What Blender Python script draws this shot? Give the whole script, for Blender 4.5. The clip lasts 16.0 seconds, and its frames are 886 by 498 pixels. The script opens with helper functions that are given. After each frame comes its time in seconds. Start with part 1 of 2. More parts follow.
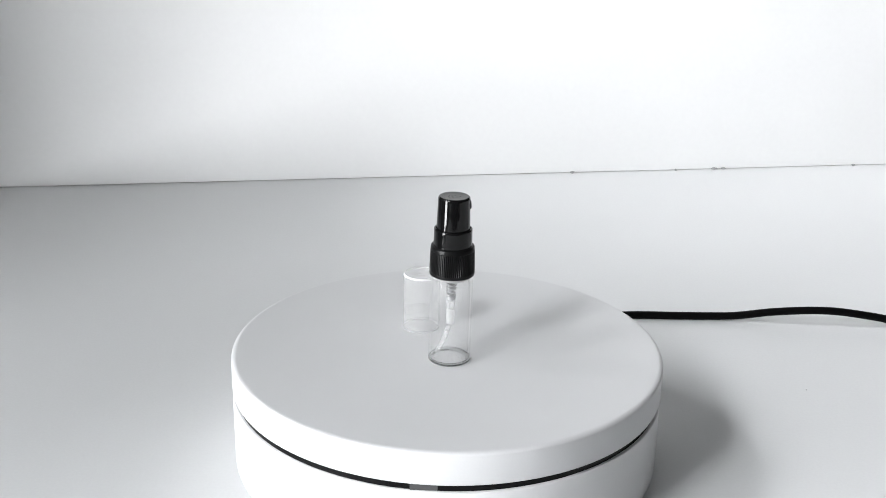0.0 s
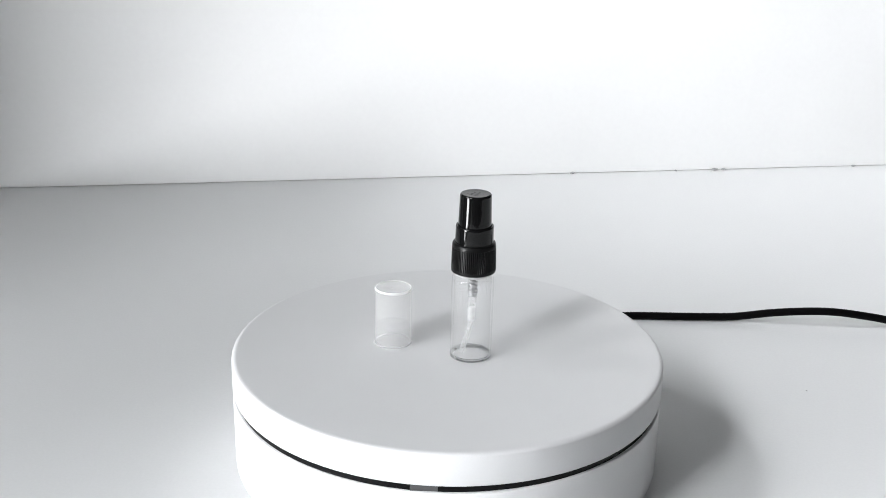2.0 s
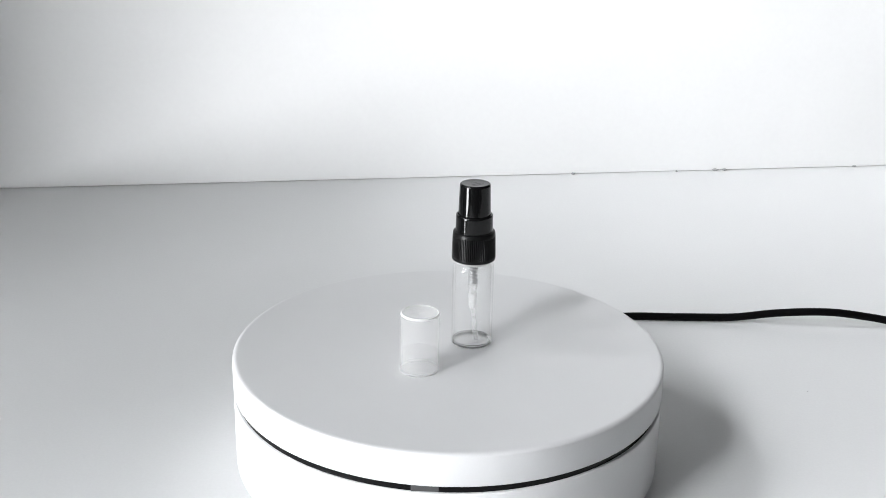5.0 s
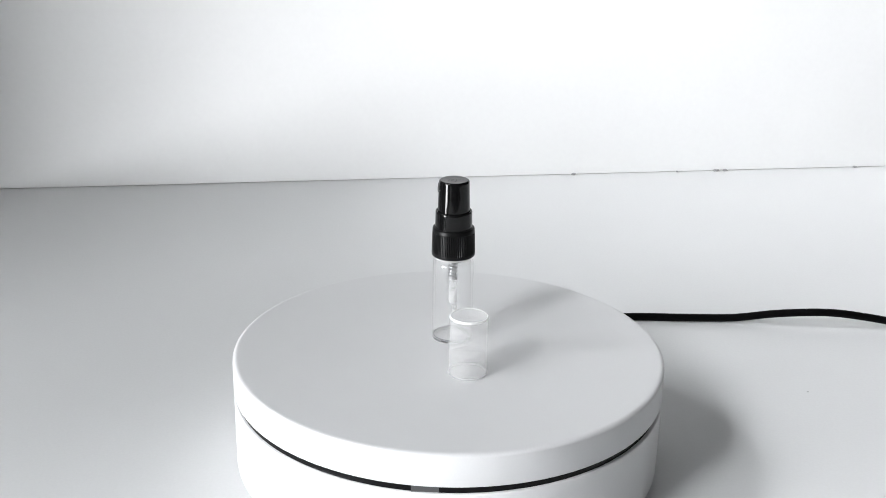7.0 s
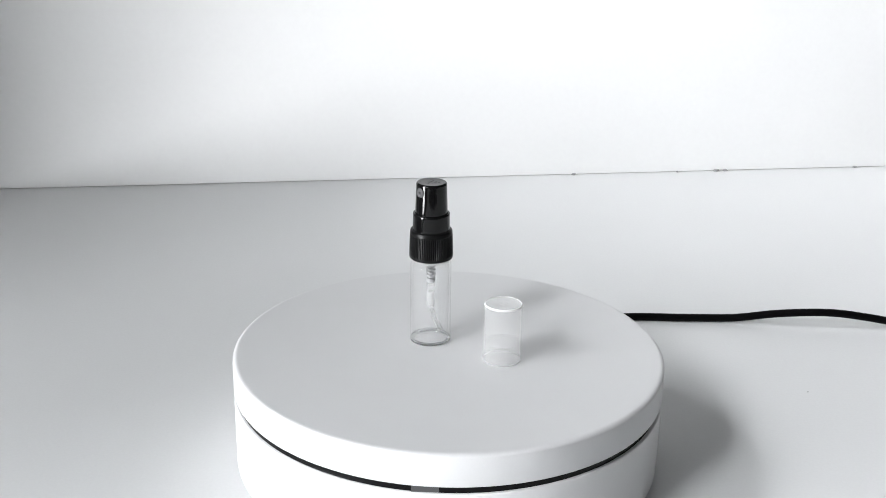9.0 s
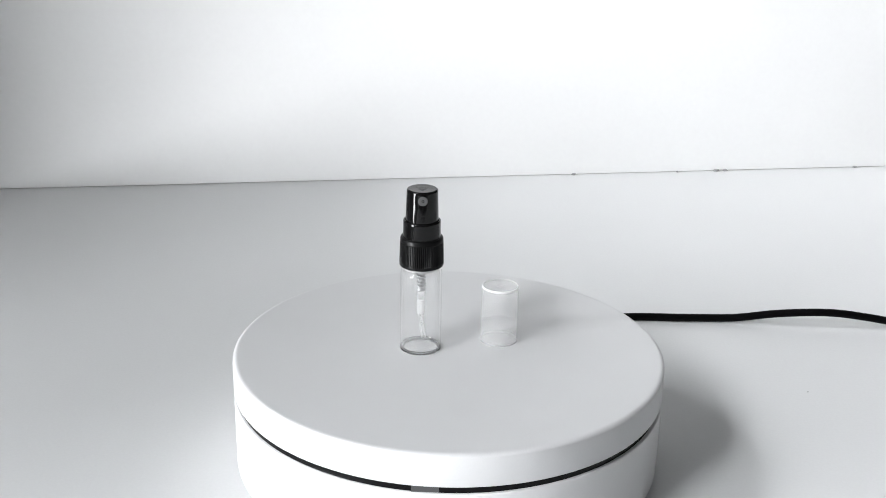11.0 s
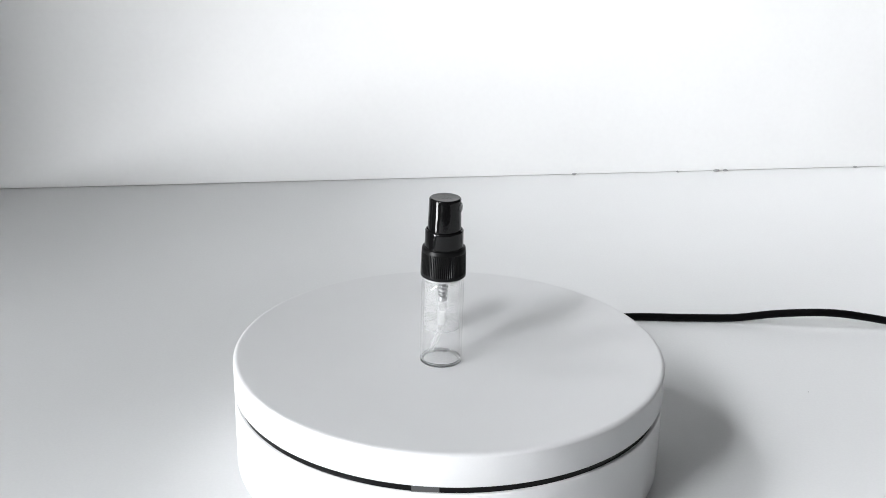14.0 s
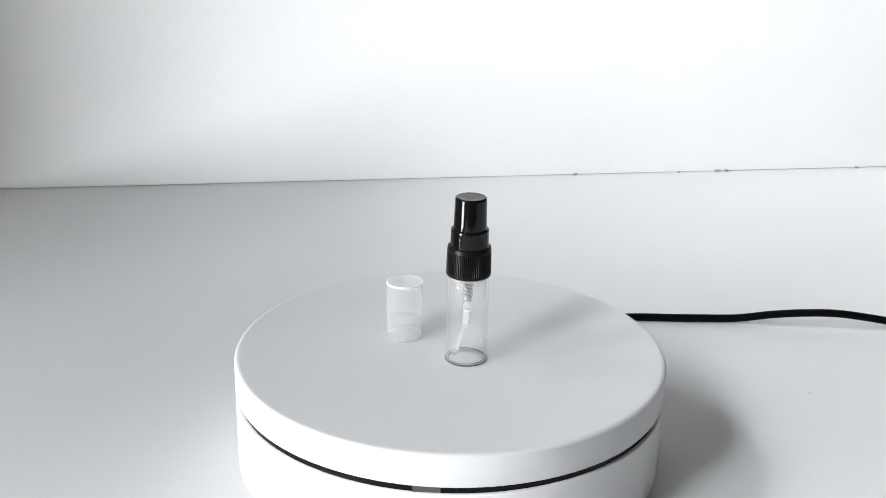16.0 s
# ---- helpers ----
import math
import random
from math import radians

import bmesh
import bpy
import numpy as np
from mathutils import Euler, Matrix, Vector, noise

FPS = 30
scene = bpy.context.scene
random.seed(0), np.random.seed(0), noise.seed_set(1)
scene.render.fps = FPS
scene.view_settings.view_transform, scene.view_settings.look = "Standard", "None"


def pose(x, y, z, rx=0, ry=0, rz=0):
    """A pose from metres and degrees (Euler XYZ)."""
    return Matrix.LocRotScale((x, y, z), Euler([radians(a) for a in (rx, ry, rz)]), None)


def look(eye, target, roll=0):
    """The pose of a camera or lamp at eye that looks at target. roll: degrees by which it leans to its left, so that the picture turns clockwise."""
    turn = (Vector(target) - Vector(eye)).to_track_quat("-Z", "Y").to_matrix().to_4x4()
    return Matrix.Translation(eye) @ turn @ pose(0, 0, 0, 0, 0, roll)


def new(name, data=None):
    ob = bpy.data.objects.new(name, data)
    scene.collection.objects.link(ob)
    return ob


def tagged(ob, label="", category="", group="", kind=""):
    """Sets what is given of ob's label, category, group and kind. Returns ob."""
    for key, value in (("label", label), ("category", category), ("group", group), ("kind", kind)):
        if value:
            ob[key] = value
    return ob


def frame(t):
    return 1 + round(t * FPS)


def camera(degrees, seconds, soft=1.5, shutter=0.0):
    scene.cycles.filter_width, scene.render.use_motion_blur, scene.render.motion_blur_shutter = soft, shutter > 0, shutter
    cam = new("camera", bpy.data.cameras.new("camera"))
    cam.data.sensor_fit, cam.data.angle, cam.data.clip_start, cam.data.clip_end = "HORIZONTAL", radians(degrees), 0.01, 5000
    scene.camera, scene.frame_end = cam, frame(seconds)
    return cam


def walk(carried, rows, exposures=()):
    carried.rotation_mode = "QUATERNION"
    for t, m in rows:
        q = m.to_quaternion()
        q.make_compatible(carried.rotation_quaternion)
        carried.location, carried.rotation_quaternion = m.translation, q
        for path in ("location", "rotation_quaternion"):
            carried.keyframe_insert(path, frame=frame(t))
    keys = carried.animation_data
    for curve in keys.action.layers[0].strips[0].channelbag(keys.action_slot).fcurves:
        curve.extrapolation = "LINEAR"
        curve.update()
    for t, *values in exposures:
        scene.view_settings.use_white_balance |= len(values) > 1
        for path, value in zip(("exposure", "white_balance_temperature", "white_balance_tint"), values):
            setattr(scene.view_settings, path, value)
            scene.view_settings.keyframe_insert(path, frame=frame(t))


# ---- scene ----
# Units are metres; the tabletop is z = 0 and the turntable's axis stands on the origin.
EYE = (0.0, -0.38323, 0.21739)
YAW, PITCH, ROLL, FOCAL = -0.00567, 0.35508, 1.196, 2177.4


def aim(dx, dy):
    """The camera's pose, turned by a hair's breadth for the drift of a hand-steadied stand."""
    yaw, pitch = YAW - dx / FOCAL, PITCH - dy / FOCAL
    way = Vector((math.sin(yaw) * math.cos(pitch), math.cos(yaw) * math.cos(pitch), -math.sin(pitch)))
    return look(EYE, Vector(EYE) + way, ROLL)


cam = camera(39.604, 16.0, soft=0.9)
walk(cam, [(0.0, aim(0, 0)), (1.0, aim(0.2, 0.9)), (4.0, aim(1.4, 1.6)), (6.5, aim(2.7, 2.8)), (9.0, aim(2.9, 3.0)),
           (11.5, aim(2.9, 3.0)), (13.0, aim(2.4, 3.0)), (14.0, aim(3.6, 3.0)), (15.0, aim(5.0, 3.1)), (16.0, aim(5.8, 3.3))],
     exposures=[(0.0, 0.0), (16.0, 0.0)])

# ---- light: daylight through three windows of one wall, and the dim room round them ----
WINDOW_X = -1.70            # inner face of the window wall
WINDOWS = (((-2.34, -1.36), (1.45, 2.25), 131.0),    # high front window: along the wall, sill and head, watts of daylight
           ((-0.86, 0.28), (1.20, 1.98), 101.0),     # window beside the table
           ((-1.50, -0.82), (-0.55, 0.50), 94.0))   # low window between them
ROOM_E, ROOM_S, ROOM_TOP = 1.30, -2.40, 2.45         # the other walls and the ceiling

scene.cycles.transparent_max_bounces = 32   # many thin clear walls behind one another

world = bpy.data.worlds.new("sky")
scene.world = world
world.use_nodes = True
sky = world.node_tree.nodes.new("ShaderNodeTexSky")
sky.sky_type, sky.sun_disc = "NISHITA", False
sky.sun_elevation, sky.sun_rotation = radians(40), radians(150)
world.node_tree.links.new(sky.outputs[0], world.node_tree.nodes["Background"].inputs[0])
world.node_tree.nodes["Background"].inputs[1].default_value = 0.08

for (y0, y1), (z0, z1), watts in WINDOWS:
    lamp = bpy.data.lights.new("window_daylight", "AREA")
    lamp.shape, lamp.size, lamp.size_y = "RECTANGLE", y1 - y0, z1 - z0
    lamp.energy, lamp.color = watts, (0.962, 0.981, 1.0)
    mid = Vector((WINDOW_X - 0.004, (y0 + y1) / 2, (z0 + z1) / 2))
    new("window_daylight", lamp).matrix_world = look(mid, mid + Vector((1, 0, 0)))


# ---- materials ----
def material(name, color, rough=0.5, metal=0.0, grain=0.0, grain_scale=400.0, bump=0.0, stain=0.0, stain_scale=6.0, coat=0.0, sss=0.0, ior=1.5):
    """A surface with grain and stains at two scales, both in metres of the thing's own space."""
    m = bpy.data.materials.new(name)
    m.use_nodes = True
    nt = m.node_tree
    b = nt.nodes["Principled BSDF"]
    b.inputs["Roughness"].default_value, b.inputs["Metallic"].default_value = rough, metal
    b.inputs["Coat Weight"].default_value, b.inputs["IOR"].default_value = coat, ior
    b.inputs["Base Color"].default_value = (*color, 1)
    if sss:
        b.inputs["Subsurface Weight"].default_value = sss
        b.inputs["Subsurface Radius"].default_value = (0.002, 0.002, 0.002)
        b.inputs["Subsurface Scale"].default_value = 1.0
    tc = nt.nodes.new("ShaderNodeTexCoord")
    fine, broad = nt.nodes.new("ShaderNodeTexNoise"), nt.nodes.new("ShaderNodeTexNoise")
    fine.inputs["Scale"].default_value, fine.inputs["Detail"].default_value = grain_scale, 4
    broad.inputs["Scale"].default_value, broad.inputs["Detail"].default_value = stain_scale, 5
    for n in (fine, broad):
        nt.links.new(tc.outputs["Object"], n.inputs["Vector"])
    value = None
    for n, amount in ((fine, grain), (broad, stain)):
        if not amount:
            continue
        r = nt.nodes.new("ShaderNodeMapRange")
        r.inputs["From Min"].default_value, r.inputs["From Max"].default_value = 0.3, 0.7
        r.inputs["To Min"].default_value, r.inputs["To Max"].default_value = 1 - amount, 1 + amount * 0.5
        nt.links.new(n.outputs["Fac"], r.inputs["Value"])
        hsv = nt.nodes.new("ShaderNodeHueSaturation")
        if value is None:
            hsv.inputs["Color"].default_value = (*color, 1)
        else:
            nt.links.new(value, hsv.inputs["Color"])
        nt.links.new(r.outputs["Result"], hsv.inputs["Value"])
        value = hsv.outputs["Color"]
    if value is not None:
        nt.links.new(value, b.inputs["Base Color"])
    rr = nt.nodes.new("ShaderNodeMapRange")
    rr.inputs["From Min"].default_value, rr.inputs["From Max"].default_value = 0.3, 0.7
    rr.inputs["To Min"].default_value, rr.inputs["To Max"].default_value = rough * 0.96, min(1, rough * 1.06)
    nt.links.new(broad.outputs["Fac"], rr.inputs["Value"])
    nt.links.new(rr.outputs["Result"], b.inputs["Roughness"])
    if bump:
        bp = nt.nodes.new("ShaderNodeBump")
        bp.inputs["Strength"].default_value, bp.inputs["Distance"].default_value = 1.0, bump
        nt.links.new(fine.outputs["Fac"], bp.inputs["Height"])
        nt.links.new(bp.outputs["Normal"], b.inputs["Normal"])
    return m


def clear(name, tint, ior, rough, milk, milk_color=(0.9, 0.9, 0.9), edge=0.5):
    """Thin clear wall: light goes straight through, Fresnel adds the gloss, milk scatters the share that a cloudy plastic does."""
    m = bpy.data.materials.new(name)
    m.use_nodes = True
    nt = m.node_tree
    nt.nodes.remove(nt.nodes["Principled BSDF"])
    out = nt.nodes["Material Output"]
    t, g = nt.nodes.new("ShaderNodeBsdfTransparent"), nt.nodes.new("ShaderNodeBsdfGlossy")
    t.inputs["Color"].default_value = (*tint, 1)
    g.inputs["Roughness"].default_value = rough
    body = t.outputs[0]
    if milk:
        d, s = nt.nodes.new("ShaderNodeBsdfDiffuse"), nt.nodes.new("ShaderNodeBsdfTranslucent")
        d.inputs["Color"].default_value = s.inputs["Color"].default_value = (*milk_color, 1)
        half, mix = nt.nodes.new("ShaderNodeMixShader"), nt.nodes.new("ShaderNodeMixShader")
        nt.links.new(d.outputs[0], half.inputs[1])
        nt.links.new(s.outputs[0], half.inputs[2])
        noise_tex, tc, r = nt.nodes.new("ShaderNodeTexNoise"), nt.nodes.new("ShaderNodeTexCoord"), nt.nodes.new("ShaderNodeMapRange")
        noise_tex.inputs["Scale"].default_value = 220
        r.inputs["To Min"].default_value, r.inputs["To Max"].default_value = milk * 0.88, milk * 1.12
        nt.links.new(tc.outputs["Object"], noise_tex.inputs["Vector"])
        nt.links.new(noise_tex.outputs["Fac"], r.inputs["Value"])
        nt.links.new(r.outputs["Result"], mix.inputs[0])
        nt.links.new(body, mix.inputs[1])
        nt.links.new(half.outputs[0], mix.inputs[2])
        body = mix.outputs[0]
    f, top = nt.nodes.new("ShaderNodeLayerWeight"), nt.nodes.new("ShaderNodeMixShader")
    f.inputs["Blend"].default_value = 0.5
    power, gain = nt.nodes.new("ShaderNodeMath"), nt.nodes.new("ShaderNodeMapRange")
    power.operation = "POWER"
    power.inputs[1].default_value = 5.0
    gain.inputs["To Min"].default_value, gain.inputs["To Max"].default_value = ((ior - 1) / (ior + 1)) ** 2, edge
    nt.links.new(f.outputs["Facing"], power.inputs[0])
    nt.links.new(power.outputs[0], gain.inputs["Value"])
    nt.links.new(gain.outputs["Result"], top.inputs[0])
    nt.links.new(body, top.inputs[1])
    nt.links.new(g.outputs[0], top.inputs[2])
    nt.links.new(top.outputs[0], out.inputs["Surface"])
    return m


TABLE = material("white_laminate", (0.72, 0.725, 0.73), 0.40, ior=1.45, grain=0.02, grain_scale=900, bump=0.00001, stain=0.03, stain_scale=5)
WALL = material("white_board", (0.86, 0.86, 0.86), 0.7, grain=0.01, grain_scale=350, bump=0.00003, stain=0.03, stain_scale=9)
ROOM = material("dark_room_paint", (0.018, 0.018, 0.018), 0.8, grain=0.02, grain_scale=60, bump=0.0002, stain=0.05, stain_scale=2)
ROOM_FLOOR = material("dark_floor", (0.035, 0.035, 0.035), 0.6, grain=0.05, grain_scale=60, bump=0.0002, stain=0.1, stain_scale=2)
# for the unseen wall added to block window light, pale for a little bounce
SHADE_BLOCKER = material("white_blocker_paint", (0.62, 0.62, 0.62), 0.7, grain=0.02, grain_scale=60, bump=0.0001, stain=0.05, stain_scale=3)
FRAME = material("white_window_paint", (0.7, 0.7, 0.7), 0.4, grain=0.02, grain_scale=100, bump=0.0001)
DISC = material("satin_white_plastic", (0.68, 0.682, 0.69), 0.36, ior=1.48, grain=0.012, grain_scale=1500, bump=0.000004, stain=0.02, stain_scale=25)
SHELL = material("white_moulded_plastic", (0.77, 0.77, 0.775), 0.33, grain=0.01, grain_scale=1200, bump=0.000004, stain=0.015, stain_scale=30)
BAND = material("glossy_black_strip", (0.005, 0.005, 0.0053), 0.15, ior=1.24, grain=0.1, grain_scale=300, stain=0.2, stain_scale=40)
# lighter grey than the strip, painted in for the reflection on its lifted end
BAND_END_SHEEN = material("strip_end_sheen", (0.06, 0.06, 0.061), 0.28, coat=0.8, grain=0.1, grain_scale=300)
GLOSS_BLACK = material("polished_black_plastic", (0.004, 0.004, 0.0042), 0.07, ior=1.35, grain=0.1, grain_scale=280, bump=0.00003, stain=0.2, stain_scale=120)
SATIN_BLACK = material("satin_black_plastic", (0.005, 0.005, 0.0052), 0.34, ior=1.24, grain=0.15, grain_scale=900, bump=0.00001, stain=0.2, stain_scale=150)
NOZZLE = material("grey_nozzle_plastic", (0.09, 0.09, 0.092), 0.14, grain=0.05, grain_scale=900)
CORD = material("black_cord_rubber", (0.003, 0.003, 0.0033), 0.5, ior=1.15, grain=0.2, grain_scale=500, bump=0.00002, stain=0.2, stain_scale=30)
CHIP = material("grey_chip", (0.46, 0.46, 0.46), 0.8, grain=0.2, grain_scale=900, bump=0.0001)
STEEL = material("spring_steel", (0.55, 0.55, 0.56), 0.3, metal=0.85, grain=0.1, grain_scale=600)
VIAL = clear("clear_glass_wall", (0.997, 0.998, 0.998), 1.5, 0.03, 0.052, (0.97, 0.97, 0.97), 0.75)
# clear glass tinted grey: the colour imitates the dark lines of refraction
GLASS = material("glass_dark_line_tint", (0.74, 0.75, 0.75), 0.01, ior=1.5)
GLASS.node_tree.nodes["Principled BSDF"].inputs["Transmission Weight"].default_value = 1.0
HOOD = clear("cloudy_clear_plastic", (0.99, 0.99, 0.99), 1.55, 0.09, 0.135, (0.99, 0.99, 0.99), 0.3)
HOOD_RIM = clear("milky_plastic_edge", (0.97, 0.97, 0.97), 1.5, 0.15, 0.78, (0.97, 0.97, 0.97), 0.15)
# extra milk that imitates the light gathered at the cap's open end
HOOD_LOW_LIGHT = clear("milky_low_light", (0.99, 0.99, 0.99), 1.3, 0.2, 0.11, (0.97, 0.97, 0.97), 0.1)
HOOD_LID = clear("milky_plastic_top", (0.99, 0.99, 0.99), 1.5, 0.14, 0.30, (0.99, 0.99, 0.99), 0.12)
HOOD_LIP = clear("thin_plastic_edge", (0.99, 0.99, 0.99), 1.5, 0.15, 0.30, (0.97, 0.97, 0.97), 0.12)
PUMP = clear("milky_pump_plastic", (0.96, 0.96, 0.96), 1.45, 0.15, 0.42, (0.95, 0.95, 0.95))
# whitened so that the gasket imitates the glints of the glass shoulder
GASKET_GLINT = clear("gasket_glint_white", (0.97, 0.97, 0.97), 1.45, 0.15, 0.55, (0.95, 0.95, 0.95))
TUBE = clear("frosted_tube_plastic", (0.98, 0.98, 0.98), 1.3, 0.30, 0.24, (0.95, 0.95, 0.95))


# ---- building helpers ----
def finish(name, bm, mat, smooth=35):
    bmesh.ops.recalc_face_normals(bm, faces=bm.faces)
    me = bpy.data.meshes.new(name)
    bm.to_mesh(me)
    bm.free()
    me.materials.append(mat)
    if smooth:
        me.polygons.foreach_set("use_smooth", [True] * len(me.polygons))
        me.set_sharp_from_angle(angle=radians(smooth))
    return me


def part(name, bm, mat, parent, label="", smooth=35):
    ob = new(name, finish(name, bm, mat, smooth))
    ob.parent = parent
    if label:
        tagged(ob, label)
    return ob


def lathe(profile, n=96, bm=None, closed=False):
    """Turns a profile of (radius, height) about z; a radius of 0 closes it with a cap."""
    bm = bm or bmesh.new()
    rings = []
    for r, z in profile:
        if r <= 0:
            rings.append([bm.verts.new((0, 0, z))])
        else:
            rings.append([bm.verts.new((r * math.cos(2 * math.pi * i / n), r * math.sin(2 * math.pi * i / n), z)) for i in range(n)])
    pairs = list(zip(rings, rings[1:])) + ([(rings[-1], rings[0])] if closed else [])
    for a, b in pairs:
        for i in range(n):
            j = (i + 1) % n
            if len(a) == 1 and len(b) == 1:
                continue
            if len(a) == 1:
                bm.faces.new((a[0], b[i], b[j]))
            elif len(b) == 1:
                bm.faces.new((a[i], a[j], b[0]))
            else:
                bm.faces.new((a[i], a[j], b[j], b[i]))
    return bm


def arc(cx, cz, r, a0, a1, n=6):
    """Points of a rounded edge in a profile, from angle a0 to a1 in degrees."""
    return [(cx + r * math.cos(radians(a0 + (a1 - a0) * i / n)), cz + r * math.sin(radians(a0 + (a1 - a0) * i / n))) for i in range(n + 1)]


def smooth_path(points, steps=8):
    """A Catmull-Rom curve through the points."""
    p = [Vector(q) for q in points]
    p = [p[0] * 2 - p[1], *p, p[-1] * 2 - p[-2]]
    out = []
    for a, b, c, d in zip(p, p[1:], p[2:], p[3:]):
        for k in range(steps):
            t = k / steps
            out.append(0.5 * (2 * b + (c - a) * t + (2 * a - 5 * b + 4 * c - d) * t * t + (3 * b - a - 3 * c + d) * t ** 3))
    return out + [p[-2]]


def sweep(path, radius, n=14, flat=1.0, bm=None):
    """A round (or flattened) section carried along a path, with closed ends."""
    bm = bm or bmesh.new()
    rings = []
    for i, q in enumerate(path):
        tangent = (path[min(i + 1, len(path) - 1)] - path[max(i - 1, 0)]).normalized()
        side = tangent.cross(Vector((0, 0, 1)))
        side = side.normalized() if side.length > 1e-4 else Vector((1, 0, 0))
        up = side.cross(tangent)
        rings.append([bm.verts.new(q + side * radius * math.cos(2 * math.pi * k / n) + up * radius * flat * math.sin(2 * math.pi * k / n)) for k in range(n)])
    for a, b in zip(rings, rings[1:]):
        for k in range(n):
            bm.faces.new((a[k], a[(k + 1) % n], b[(k + 1) % n], b[k]))
    bm.faces.new(rings[0]), bm.faces.new(rings[-1])
    return bm


def box(x0, x1, y0, y1, z0, z1, bevel=0.0, bm=None, turn=None):
    own = bmesh.new()
    bmesh.ops.create_cube(own, size=1, matrix=Matrix.Translation(((x0 + x1) / 2, (y0 + y1) / 2, (z0 + z1) / 2)) @ Matrix.Diagonal((x1 - x0, y1 - y0, z1 - z0, 1)))
    if bevel:
        bmesh.ops.bevel(own, geom=own.edges[:], offset=bevel, segments=2, affect="EDGES")
    if turn:
        own.transform(turn)
    if bm is None:
        return own
    me = bpy.data.meshes.new("piece")
    own.to_mesh(me)
    own.free()
    bm.from_mesh(me)
    bpy.data.meshes.remove(me)
    return bm


def structure(name, bm, mat, label, smooth=0):
    return tagged(new(name, finish(name, bm, mat, smooth)), label, name.split("_")[0], kind="structure")


# ---- the place: a white counter against a wall, a window, a plain room ----
BOARD = 0.26                                 # height of the white backdrop board
SKEW = 9.5                                   # the backdrop stands at a slant to the line of sight
WALL_AT = pose(0.0005, 0.3310, 0, 0, 0, SKEW)  # foot of the backdrop's face behind the turntable


def build_room():
    structure("tabletop", box(-0.272, 0.42, -0.62, 0.05, -0.03, 0.0, 0.002, turn=WALL_AT), TABLE, "smooth white laminate tabletop below the turntable")
    structure("table_body", box(-0.24, 0.39, -0.59, 0.04, -0.952, -0.03, 0.0, turn=WALL_AT), ROOM, "plain dark body that carries the tabletop")
    # the board's face stops a hair above the tabletop and leaves a thin dark joint
    structure("backdrop", box(-0.44, 0.42, 0.0, 0.010, 0.00035, BOARD, 0.0, turn=WALL_AT), WALL, "plain white backdrop board standing behind the tabletop")
    structure("wall_north", box(WINDOW_X, ROOM_E, 0.50, 0.62, -0.95, ROOM_TOP), ROOM, "dark painted wall behind the backdrop board")
    # an unseen low wall added beside the table to shade its left part, open below its sloping front edge, with a
    # stepped top
    outline = ((0.30, -0.95), (0.065, -0.95), (0.065, 0.20), (-0.17, 0.34), (-0.19, 0.53), (-0.125, 0.56), (-0.02, 0.58), (0.02, 0.47), (0.30, 0.47))
    bm = bmesh.new()
    sides = [[bm.verts.new((x, y, z)) for y, z in outline] for x in (-0.495, -0.455)]
    for side in sides:
        bm.faces.new(side)
    for k in range(len(outline)):
        j = (k + 1) % len(outline)
        bm.faces.new((sides[0][k], sides[0][j], sides[1][j], sides[1][k]))
    structure("wall_partition", bm, SHADE_BLOCKER, "unseen low white wall added beside the tabletop to block window light")
    x0, x1, south, north = WINDOW_X - 0.14, WINDOW_X, ROOM_S, 0.62
    west = bmesh.new()
    ys = sorted({south, north, *(y for w in WINDOWS for y in w[0])})
    zs = sorted({-0.95, ROOM_TOP, *(z for w in WINDOWS for z in w[1])})
    for y0, y1 in zip(ys, ys[1:]):
        for z0, z1 in zip(zs, zs[1:]):
            mid_y, mid_z = (y0 + y1) / 2, (z0 + z1) / 2
            if not any(a < mid_y < b and c < mid_z < d for (a, b), (c, d), _ in WINDOWS):
                box(x0, x1, y0, y1, z0, z1, bm=west)
    structure("wall_west", west, ROOM, "dark painted wall with three window openings")
    structure("wall_east", box(ROOM_E, ROOM_E + 0.12, south, north, -0.95, ROOM_TOP), ROOM, "dark painted side wall of the room")
    structure("wall_south", box(x0, ROOM_E + 0.12, south - 0.12, south, -0.95, ROOM_TOP), ROOM, "dark painted wall behind the viewpoint")
    structure("ceiling", box(x0 - 0.01, ROOM_E + 0.13, south - 0.13, north, ROOM_TOP + 0.002, ROOM_TOP + 0.1), ROOM, "dark painted ceiling of the room")
    structure("floor", box(x0 - 0.01, ROOM_E + 0.13, south - 0.13, north, -1.05, -0.952), ROOM_FLOOR, "plain dark floor of the room")
    for k, ((y0, y1), (z0, z1), _) in enumerate(WINDOWS):
        win = tagged(new("window_%d" % (k + 1)), "white-framed window that lets in soft daylight", "window", kind="structure")
        win.matrix_world = pose(WINDOW_X + 0.012, 0, 0)
        w = 0.015
        for a, b, c, d in ((y0, y0 + w, z0, z1), (y1 - w, y1, z0, z1), (y0 + w, y1 - w, z0, z0 + w), (y0 + w, y1 - w, z1 - w, z1)):
            part("window_frame", box(-0.012, 0.012, a, b, c, d, 0.003), FRAME, win)
        zm = z0 + 0.55 * (z1 - z0)
        part("glazing_bar", box(-0.010, 0.010, y0 + w, y1 - w, zm - 0.009, zm + 0.009, 0.003), FRAME, win)


# ---- the turntable ----
TOP = 0.040      # height of the disc's upper face
R = 0.0730


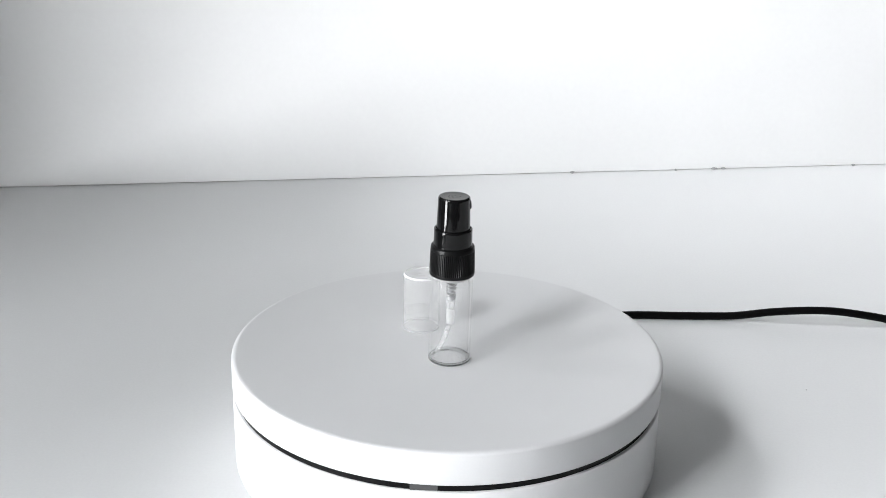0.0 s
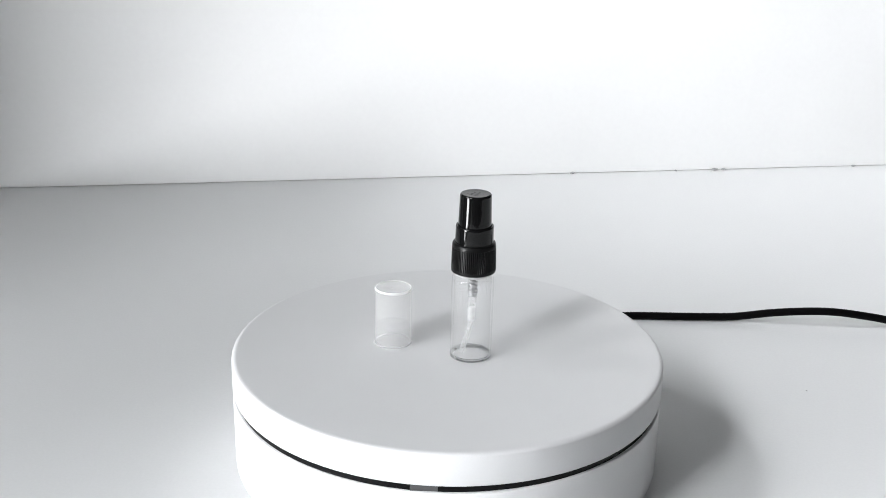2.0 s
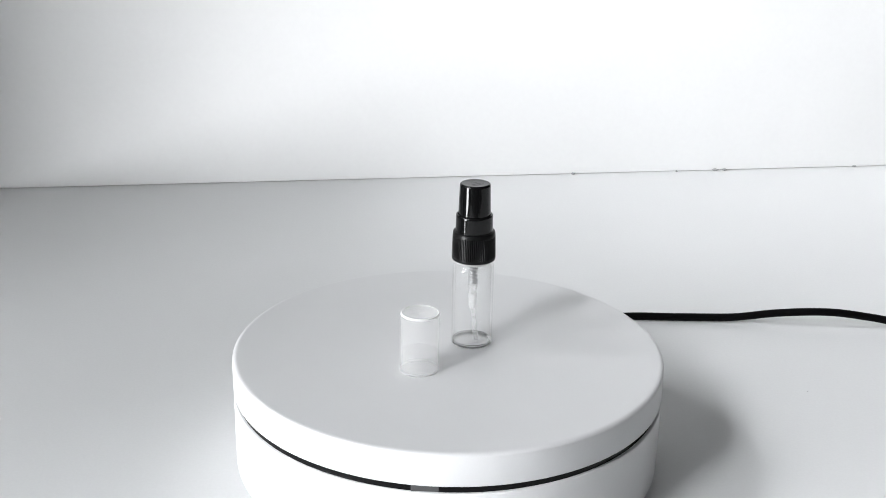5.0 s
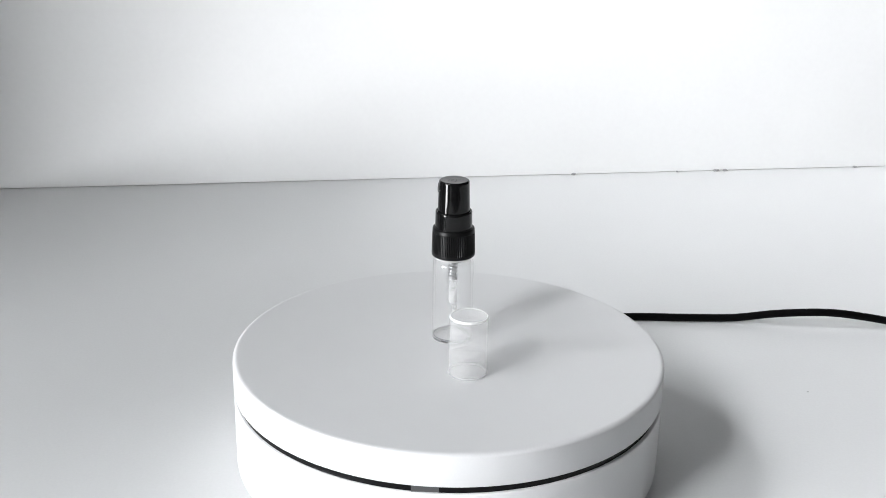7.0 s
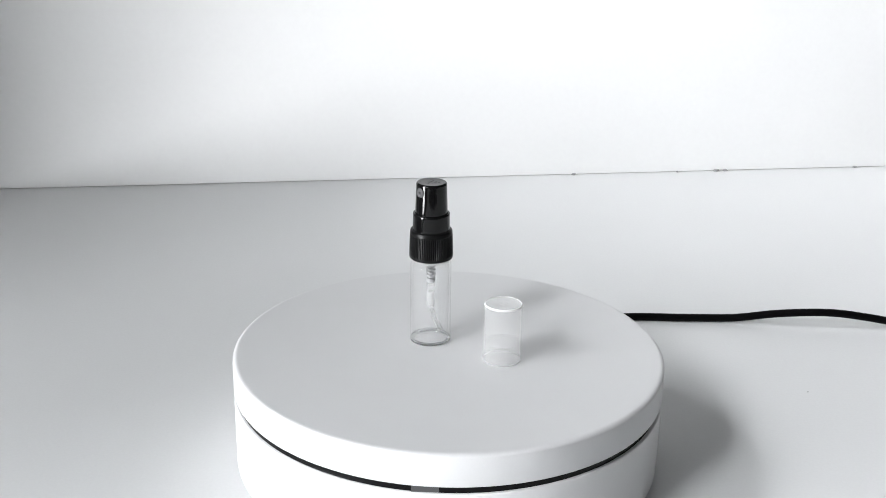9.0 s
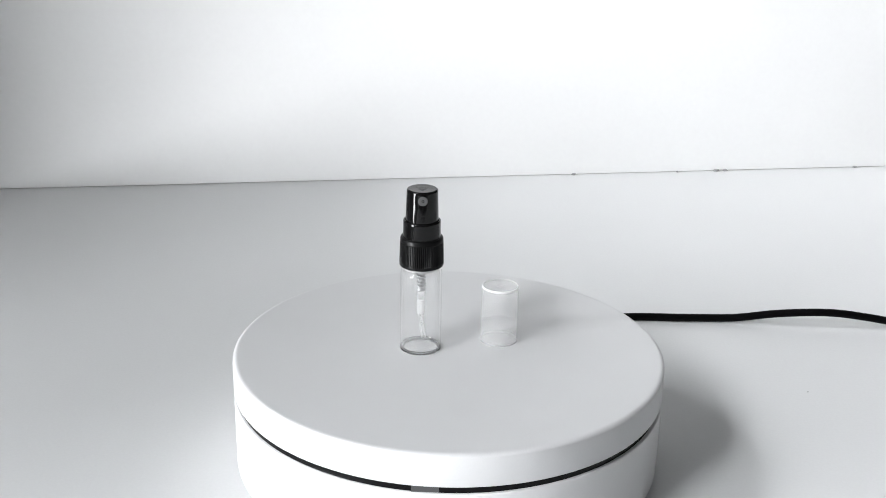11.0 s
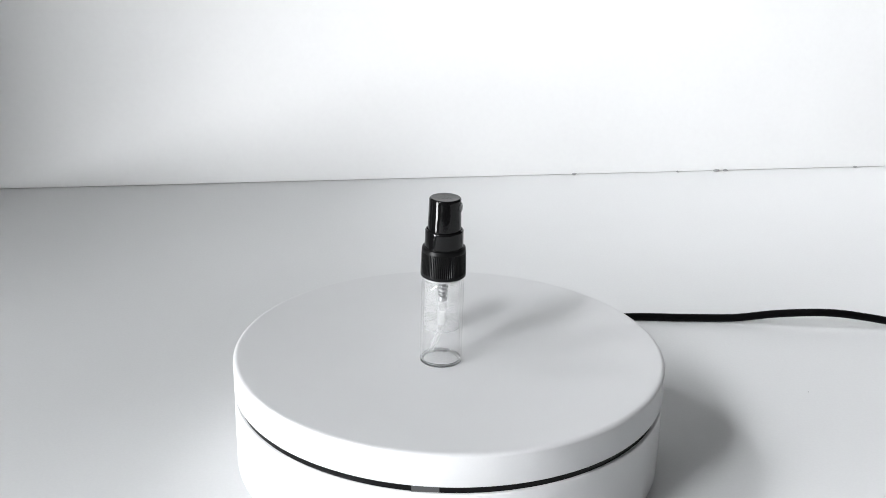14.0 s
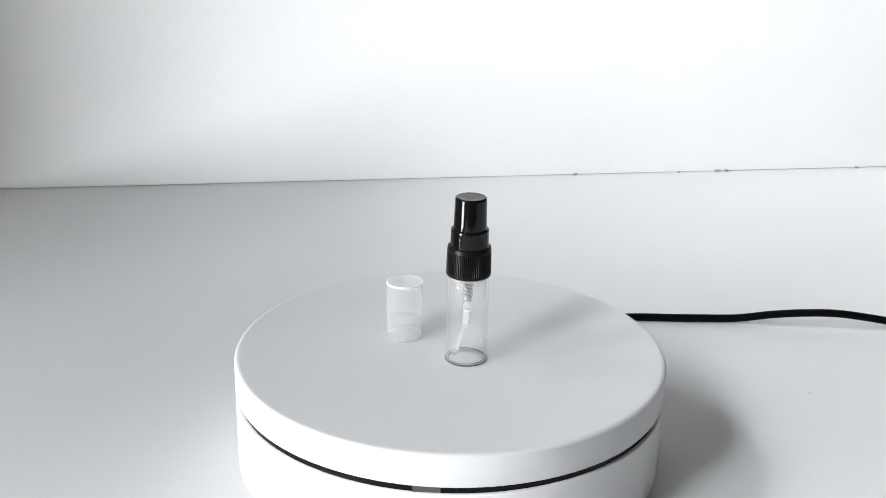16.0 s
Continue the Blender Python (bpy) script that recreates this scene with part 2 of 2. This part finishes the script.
def build_turntable():
    table = tagged(new("turntable"), "round white plastic motorised turntable standing on the tabletop", "turntable")
    rb = 0.0728
    shell = [(0, 0.0012), (rb - 0.007, 0.0012), (rb - 0.006, 0.0), (rb - 0.0022, 0.0)] + arc(rb - 0.0026, 0.0026, 0.0026, -80, 0, 6) + \
            [(rb + 0.0001, 0.012), (rb + 0.0001, 0.0260)] + arc(rb - 0.0004, 0.0262, 0.0005, 0, 90, 4) + [(rb - 0.004, 0.0267), (0, 0.0267)]
    part("base", lathe(shell, 192), SHELL, table, "white moulded plastic base")
    # black strip in the joint, open where its two ends meet
    ri, ro, z0, z1 = rb - 0.0035, rb - 0.0010, 0.0267, 0.0290
    bm = bmesh.new()
    n, gap0, gap1 = 220, radians(-98.0), radians(-91.5)
    ring = []
    for i in range(n + 1):
        a = gap1 + (2 * math.pi - (gap1 - gap0)) * i / n
        ring.append([bm.verts.new((r * math.cos(a), r * math.sin(a), z)) for r, z in ((ri, z0), (ro, z0), (ro, z1), (ri, z1))])
    for a, b in zip(ring, ring[1:]):
        for k in range(4):
            bm.faces.new((a[k], b[k], b[(k + 1) % 4], a[(k + 1) % 4]))
    bm.faces.new(ring[0]), bm.faces.new(ring[-1][::-1])
    part("strip", bm, BAND, table, "glossy black strip in the joint")
    bm = bmesh.new()
    ring = []
    for i in range(25):
        a = gap0 + (gap1 - gap0) * i / 24
        lift = 0.0005 * (1 - i / 24) ** 2 - 0.0001
        ring.append([bm.verts.new((r * math.cos(a), r * math.sin(a), z)) for r, z in ((ri, z0), (ro + lift, z0), (ro + lift, z1), (ri, z1))])
    for a, b in zip(ring, ring[1:]):
        for k in range(4):
            bm.faces.new((a[k], b[k], b[(k + 1) % 4], a[(k + 1) % 4]))
    bm.faces.new(ring[0]), bm.faces.new(ring[-1][::-1])
    part("strip_end", bm, BAND_END_SHEEN, table, "lifted end of the black strip, its shine painted as lighter grey")
    f, g = 0.0018, 0.0011   # the worn edge is wider than it is deep
    disc = [(0, 0.0290 - TOP), (R - 0.0030, 0.0290 - TOP), (R - 0.0010, 0.0290 - TOP)] + arc(R - 0.0006, 0.0296 - TOP, 0.0006, -90, 0, 4) + \
           [(R, 0.0310 - TOP)] + [(R - f + f * math.cos(radians(q)), -g + g * math.sin(radians(q))) for q in range(0, 91, 9)] + [(R - f - 0.002, 0.0), (R * 0.6, 0.0), (R * 0.3, 0.0), (0, 0.0)]
    plate = part("rotating_plate", lathe(disc, 224), DISC, table, "satin white turning plate")
    plate.location = (0, 0, TOP)
    # socket at the back, where the cord goes in
    sock = box(-0.006, 0.006, -0.003, 0.004, -0.004, 0.004, 0.001)
    sock.transform(pose(rb * math.cos(radians(62)), rb * math.sin(radians(62)), 0.010, 0, 0, 62 - 90))
    part("power_socket", sock, SATIN_BLACK, table, "small black power socket")
    return plate


def build_cord():
    a = radians(62)
    start = Vector((0.0764 * math.cos(a), 0.0764 * math.sin(a), 0.010))
    pts = [start, (0.0405, 0.082, 0.0085), (0.048, 0.098, 0.004), (0.060, 0.1135, 0.0019), (0.079, 0.1193, 0.0018), (0.1018, 0.1200, 0.0018), (0.122, 0.1203, 0.0020),
           (0.1305, 0.1200, 0.0028), (0.1430, 0.1190, 0.0050), (0.1578, 0.1178, 0.0066), (0.1700, 0.1172, 0.0068),
           (0.1820, 0.1170, 0.0055), (0.1935, 0.1152, 0.0042), (0.2080, 0.1090, 0.0022), (0.2300, 0.0960, 0.0017), (0.2700, 0.0800, 0.0017),
           (0.3500, 0.0720, 0.0017), (0.5000, 0.0900, 0.0017)]
    cord = tagged(new("power_cord"), "black rubber power cord lying across the tabletop", "cord")
    part("cable", sweep(smooth_path(pts, 10), 0.0017, 16), CORD, cord)
    plug = sweep([start + Vector((math.cos(a), math.sin(a), 0)) * d for d in (-0.003, 0.0, 0.006, 0.008)], 0.0032, 16)
    part("plug", plug, CORD, cord)
    return cord


# ---- the spray bottle ----
def tilted_bar(length, y, w=0.0005, h=0.00005):
    return box(-w / 2 + y, w / 2 + y, -length / 2, length / 2, -0.0001, h, 0.0001)


def build_bottle():
    bottle = tagged(new("spray_bottle"), "small clear glass spray bottle with a black ribbed sprayer", "bottle")
    r = 0.00697
    w = 0.0008
    vessel = [(r - w, 0.0011), (r - w, 0.0274)] + arc(r - 0.0022, 0.0276, 0.0014, 0, 60, 4) + [(0.0047, 0.0298), (0.0047, 0.0400)] + \
             [(0.0058, 0.0400), (0.0058, 0.0301)] + arc(r - 0.0022, 0.0276, 0.0022, 60, 0, 8) + [(r, 0.0200), (r, 0.0100), (r, 0.0011)]
    part("vial", lathe(vessel, 96, closed=True), VIAL, bottle, "empty clear glass vial")
    foot = [(r - 0.0014, 0.0002), (r - 0.0009, 0.0)] + arc(r - 0.0004, 0.0004, 0.0004, -90, 0, 5) + \
           [(r - 0.00002, 0.0008), (r - 0.0004, 0.0010)] + arc(r - 0.0011, 0.0012, 0.0006, 0, -90, 4)
    part("vial_base", lathe(foot, 96, closed=True), GLASS, bottle, "thick glass bottom edge, tinted grey to imitate dark refraction lines")
    part("vial_floor", lathe([(0, 0.00045), (0.0042, 0.0004), (r - 0.00142, 0.0003), (r - 0.00142, 0.00055), (0.0042, 0.0007), (0, 0.00075)], 64), VIAL, bottle, "clear domed glass floor")
    # ribbed collar: about seventy fine ribs round a moulded skirt
    ribs, rc, n = 72, 0.00740, 72 * 4
    bm = bmesh.new()
    levels = [(0.0060, 0.0305, 0), (0.00705, 0.0305, 0), (0.00735, 0.0307, 0), (rc, 0.0311, 0), (rc, 0.0317, 0), (rc - 0.00002, 0.0320, 1), (rc - 0.0001, 0.0355, 1), (rc - 0.0002, 0.0388, 1),
              (rc - 0.00022, 0.0391, 0), (rc - 0.00026, 0.0400, 0), (rc - 0.00042, 0.0404, 0), (rc - 0.0007, 0.0406, 0), (0.0058, 0.0407, 0)]
    rings = []
    for rad, z, cut in levels:
        ring = []
        for i in range(n):
            a = 2 * math.pi * i / n
            deep = 0.00024 * cut * (1, 1, 0, 0)[i % 4]
            ring.append(bm.verts.new(((rad - deep) * math.cos(a), (rad - deep) * math.sin(a), z)))
        rings.append(ring)
    for p, q in zip(rings, rings[1:]):
        for i in range(n):
            bm.faces.new((p[i], p[(i + 1) % n], q[(i + 1) % n], q[i]))
    part("collar", bm, SATIN_BLACK, bottle, "satin black ribbed screw collar", 30)
    sleeve = [(0.0050, 0.0400), (0.00630, 0.0400), (0.00630, 0.0408), (0.00622, 0.0456)] + arc(0.00582, 0.0460, 0.0004, 0, 90, 4) + [(0.00560, 0.0464), (0.00555, 0.0460), (0.0054, 0.0436)]
    part("sleeve", lathe(sleeve, 96), GLOSS_BLACK, bottle, "polished black sleeve ring")
    button = [(0.0044, 0.0440), (0.00545, 0.0440), (0.00545, 0.0470), (0.00528, 0.0520), (0.00516, 0.0560)] + arc(0.00456, 0.0564, 0.0006, 0, 90, 6) + [(0.0040, 0.05695), (0.0020, 0.0569), (0, 0.0569)]
    press = part("spray_button", lathe(button, 96), GLOSS_BLACK, bottle, "polished black spray button")
    face = radians(7)   # the way the nozzle points
    turn = Matrix.Rotation(face, 4, "Z")
    nz = lathe([(0, 0.00035), (0.00025, 0.0003), (0.00028, 0.0001), (0.0004, 0.0001), (0.0005, 0.0004), (0.00145, 0.0004), (0.0016, 0.0002), (0.0016, -0.0009), (0, -0.0008)], 32)
    nz.transform(turn @ Matrix.Translation((0.00503, 0, 0.0542)) @ Matrix.Rotation(radians(90 - 2), 4, "Y"))
    part("nozzle", nz, NOZZLE, press, "round grey nozzle insert")
    for length, y in ((0.0046, -0.0017), (0.0034, -0.0005), (0.0022, 0.0007), (0.0011, 0.0018)):
        mark = tilted_bar(length, y)
        mark.transform(turn @ Matrix.Translation((0, 0, 0.0569)))
        part("raised_mark", mark, GLOSS_BLACK, press)
    # pump inside: spring, housing and dip tube
    neck = lathe([(0.0, 0.0318), (0.0040, 0.0318), (0.0046, 0.0312), (0.0046, 0.0302), (0.0030, 0.0300), (0.0018, 0.0296), (0, 0.0296)], 40)
    part("pump_head", neck, PUMP, bottle, "milky plastic pump head")
    part("gasket", lathe([(0.0048, 0.0296), (0.0062, 0.0296), (0.0063, 0.0298), (0.0063, 0.0304), (0.0048, 0.0304)], 64, closed=True), GASKET_GLINT, bottle, "gasket ring under the collar, whitened to imitate glints on the glass shoulder")
    coil = [Vector((0.00142 * math.cos(k * 0.35), 0.00142 * math.sin(k * 0.35), 0.0302 - 0.0084 * k / 120)) for k in range(121)]
    part("spring", sweep(coil, 0.00036, 8), STEEL, bottle, "thin steel pump spring")
    part("plunger", lathe([(0, 0.0300), (0.0009, 0.0300), (0.0009, 0.0230), (0.0015, 0.0228), (0.0015, 0.0214), (0, 0.0212)], 32), STEEL, bottle, "grey pump plunger")
    throat = [(0, 0.0211), (0.00150, 0.0211), (0.0014, 0.0198), (0.0011, 0.0180), (0, 0.0180)]
    part("pump_throat", lathe(throat, 40), TUBE, bottle, "frosted pump throat")
    housing = [(0, 0.01795), (0.0012, 0.01795), (0.00150, 0.0176), (0.00142, 0.0132), (0.0011, 0.0127), (0, 0.0127)]
    part("pump_housing", lathe(housing, 40), PUMP, bottle, "milky plastic pump housing")
    d = Vector((math.cos(radians(170)), math.sin(radians(170)), 0))
    path = smooth_path([Vector((0, 0, 0.0150)), d * 0.0003 + Vector((0, 0, 0.0128)), d * 0.0016 + Vector((0, 0, 0.0080)), d * 0.0042 + Vector((0, 0, 0.0021))], 6)
    part("dip_tube", sweep(path, 0.00085, 16), TUBE, bottle, "bent frosted dip tube")
    return bottle


def build_hood():
    hood = tagged(new("clear_cap"), "cloudy clear plastic overcap standing beside the bottle", "cap")
    r0, r1, h, w = 0.00648, 0.00632, 0.0204, 0.0006
    body = [(r0 - w, 0.0007), (r1 - w, h - 0.0007), (r1, h - 0.0007), (r0, 0.0007)]
    part("wall", lathe(body, 96, closed=True), HOOD, hood)
    # added ring: its milk paints the brighter lower third that reflected light gives
    band = [(r0 - w - 0.00028, 0.0009), (r0 - w - 0.0003, 0.0048), (r0 - w - 0.00004, 0.0066), (r0 - w - 0.00004, 0.0009)]
    part("low_light_band", lathe(band, 96, closed=True), HOOD_LOW_LIGHT, hood, "milky band added inside the open end to imitate gathered light")
    lip = [(r0 - w, 0.00068), (r0 - w, 0.0002), (r0 - w + 0.0002, 0.0), (r0 - 0.0002, 0.0), (r0, 0.0002), (r0, 0.00068)]
    part("lower_edge", lathe(lip, 96, closed=True), HOOD_LIP, hood, "milky lower edge")
    rim = [(r1 - 0.00042, h - 0.00062), (r1, h - 0.00068)] + arc(r1 - 0.0003, h - 0.0003, 0.0003, 0, 90, 5) + [(r1 - 0.00042, h - 0.0001)]
    part("upper_edge", lathe(rim, 96, closed=True), HOOD_RIM, hood, "milky rounded upper edge")
    lid = [(0, h - 0.00075), (0.0012, h - 0.0007), (r1 - 0.00044, h - 0.0007), (r1 - 0.00044, h - 0.0002), (0.0014, h - 0.00025), (0.0010, h - 0.00045), (0, h - 0.0005)]
    part("lid", lathe(lid, 64), HOOD_LID, hood, "flat top with a moulding dimple")
    dot = lathe([(0.0006, h - 0.0004), (0.0012, h - 0.00018), (0.0014, h - 0.0002), (0.0011, h - 0.0005)], 32, closed=True)
    part("dimple", dot, HOOD_LIP, hood, "small milky moulding dimple")
    return hood


# ---- crumbs ----
def crumb(name, at, size, label, seed, spin=0):
    bm = bmesh.new()
    bmesh.ops.create_icosphere(bm, subdivisions=2, radius=1)
    for v in bm.verts:
        v.co *= 0.75 + 0.5 * noise.noise(v.co * 1.3 + Vector((seed, seed * 2, 0)))
    bm.transform(Matrix.Rotation(radians(spin), 4, "Z") @ Matrix.Diagonal((*size, 1)))
    low = min(v.co.z for v in bm.verts)
    bmesh.ops.translate(bm, verts=bm.verts, vec=(0, 0, -low))
    ob = new(name, finish(name, bm, CHIP, 60))
    ob.location = at
    return tagged(ob, label, "crumb", group="crumbs on the tabletop")


def build_crumbs():
    def foot(s, off=0.0016):
        return WALL_AT @ Vector((s, -off, 0))
    text = "tiny grey paint crumb at the foot of the backdrop"
    for s, size, seed in ((0.0745, (0.0018, 0.0011, 0.0009), 1), (0.1405, (0.0012, 0.0009, 0.0007), 3),
                          (0.1655, (0.0026, 0.0012, 0.0011), 5), (0.1715, (0.0022, 0.0011, 0.0008), 7), (0.2580, (0.0020, 0.0011, 0.0008), 9)):
        crumb("paint_crumb", foot(s), size, text, seed, SKEW)
    crumb("dust_speck", (0.1415, 0.0528, 0), (0.0005, 0.0004, 0.0002), "tiny dark dust speck lying on the tabletop", 13)


# ---- what moves: the plate turns once in about fifteen seconds and carries the bottle and its cap ----
SPIN = 0.42319                     # radians a second, anticlockwise from above
BOTTLE = (0.00973, -1.5031)        # distance from the axis, and angle at the start
CAP = (0.01919, 2.0864)


def on_plate(place, t, lean=0.0):
    r, a = place
    return Matrix.Rotation(SPIN * t, 4, "Z") @ Matrix.Translation((r * math.cos(a), r * math.sin(a), TOP)) @ Matrix.Rotation(lean, 4, "Y")


def motions():
    times = [k * 0.25 for k in range(65)]
    walk(plate, [(t, Matrix.Translation((0, 0, TOP)) @ Matrix.Rotation(SPIN * t, 4, "Z")) for t in times])
    walk(bottle, [(t, on_plate(BOTTLE, t, 0.009)) for t in times])
    walk(hood, [(t, Matrix.Translation((0, -0.0008, 0)) @ on_plate(CAP, t)) for t in times])


build_room()
plate = build_turntable()
build_cord()
bottle = build_bottle()
hood = build_hood()
build_crumbs()
motions()
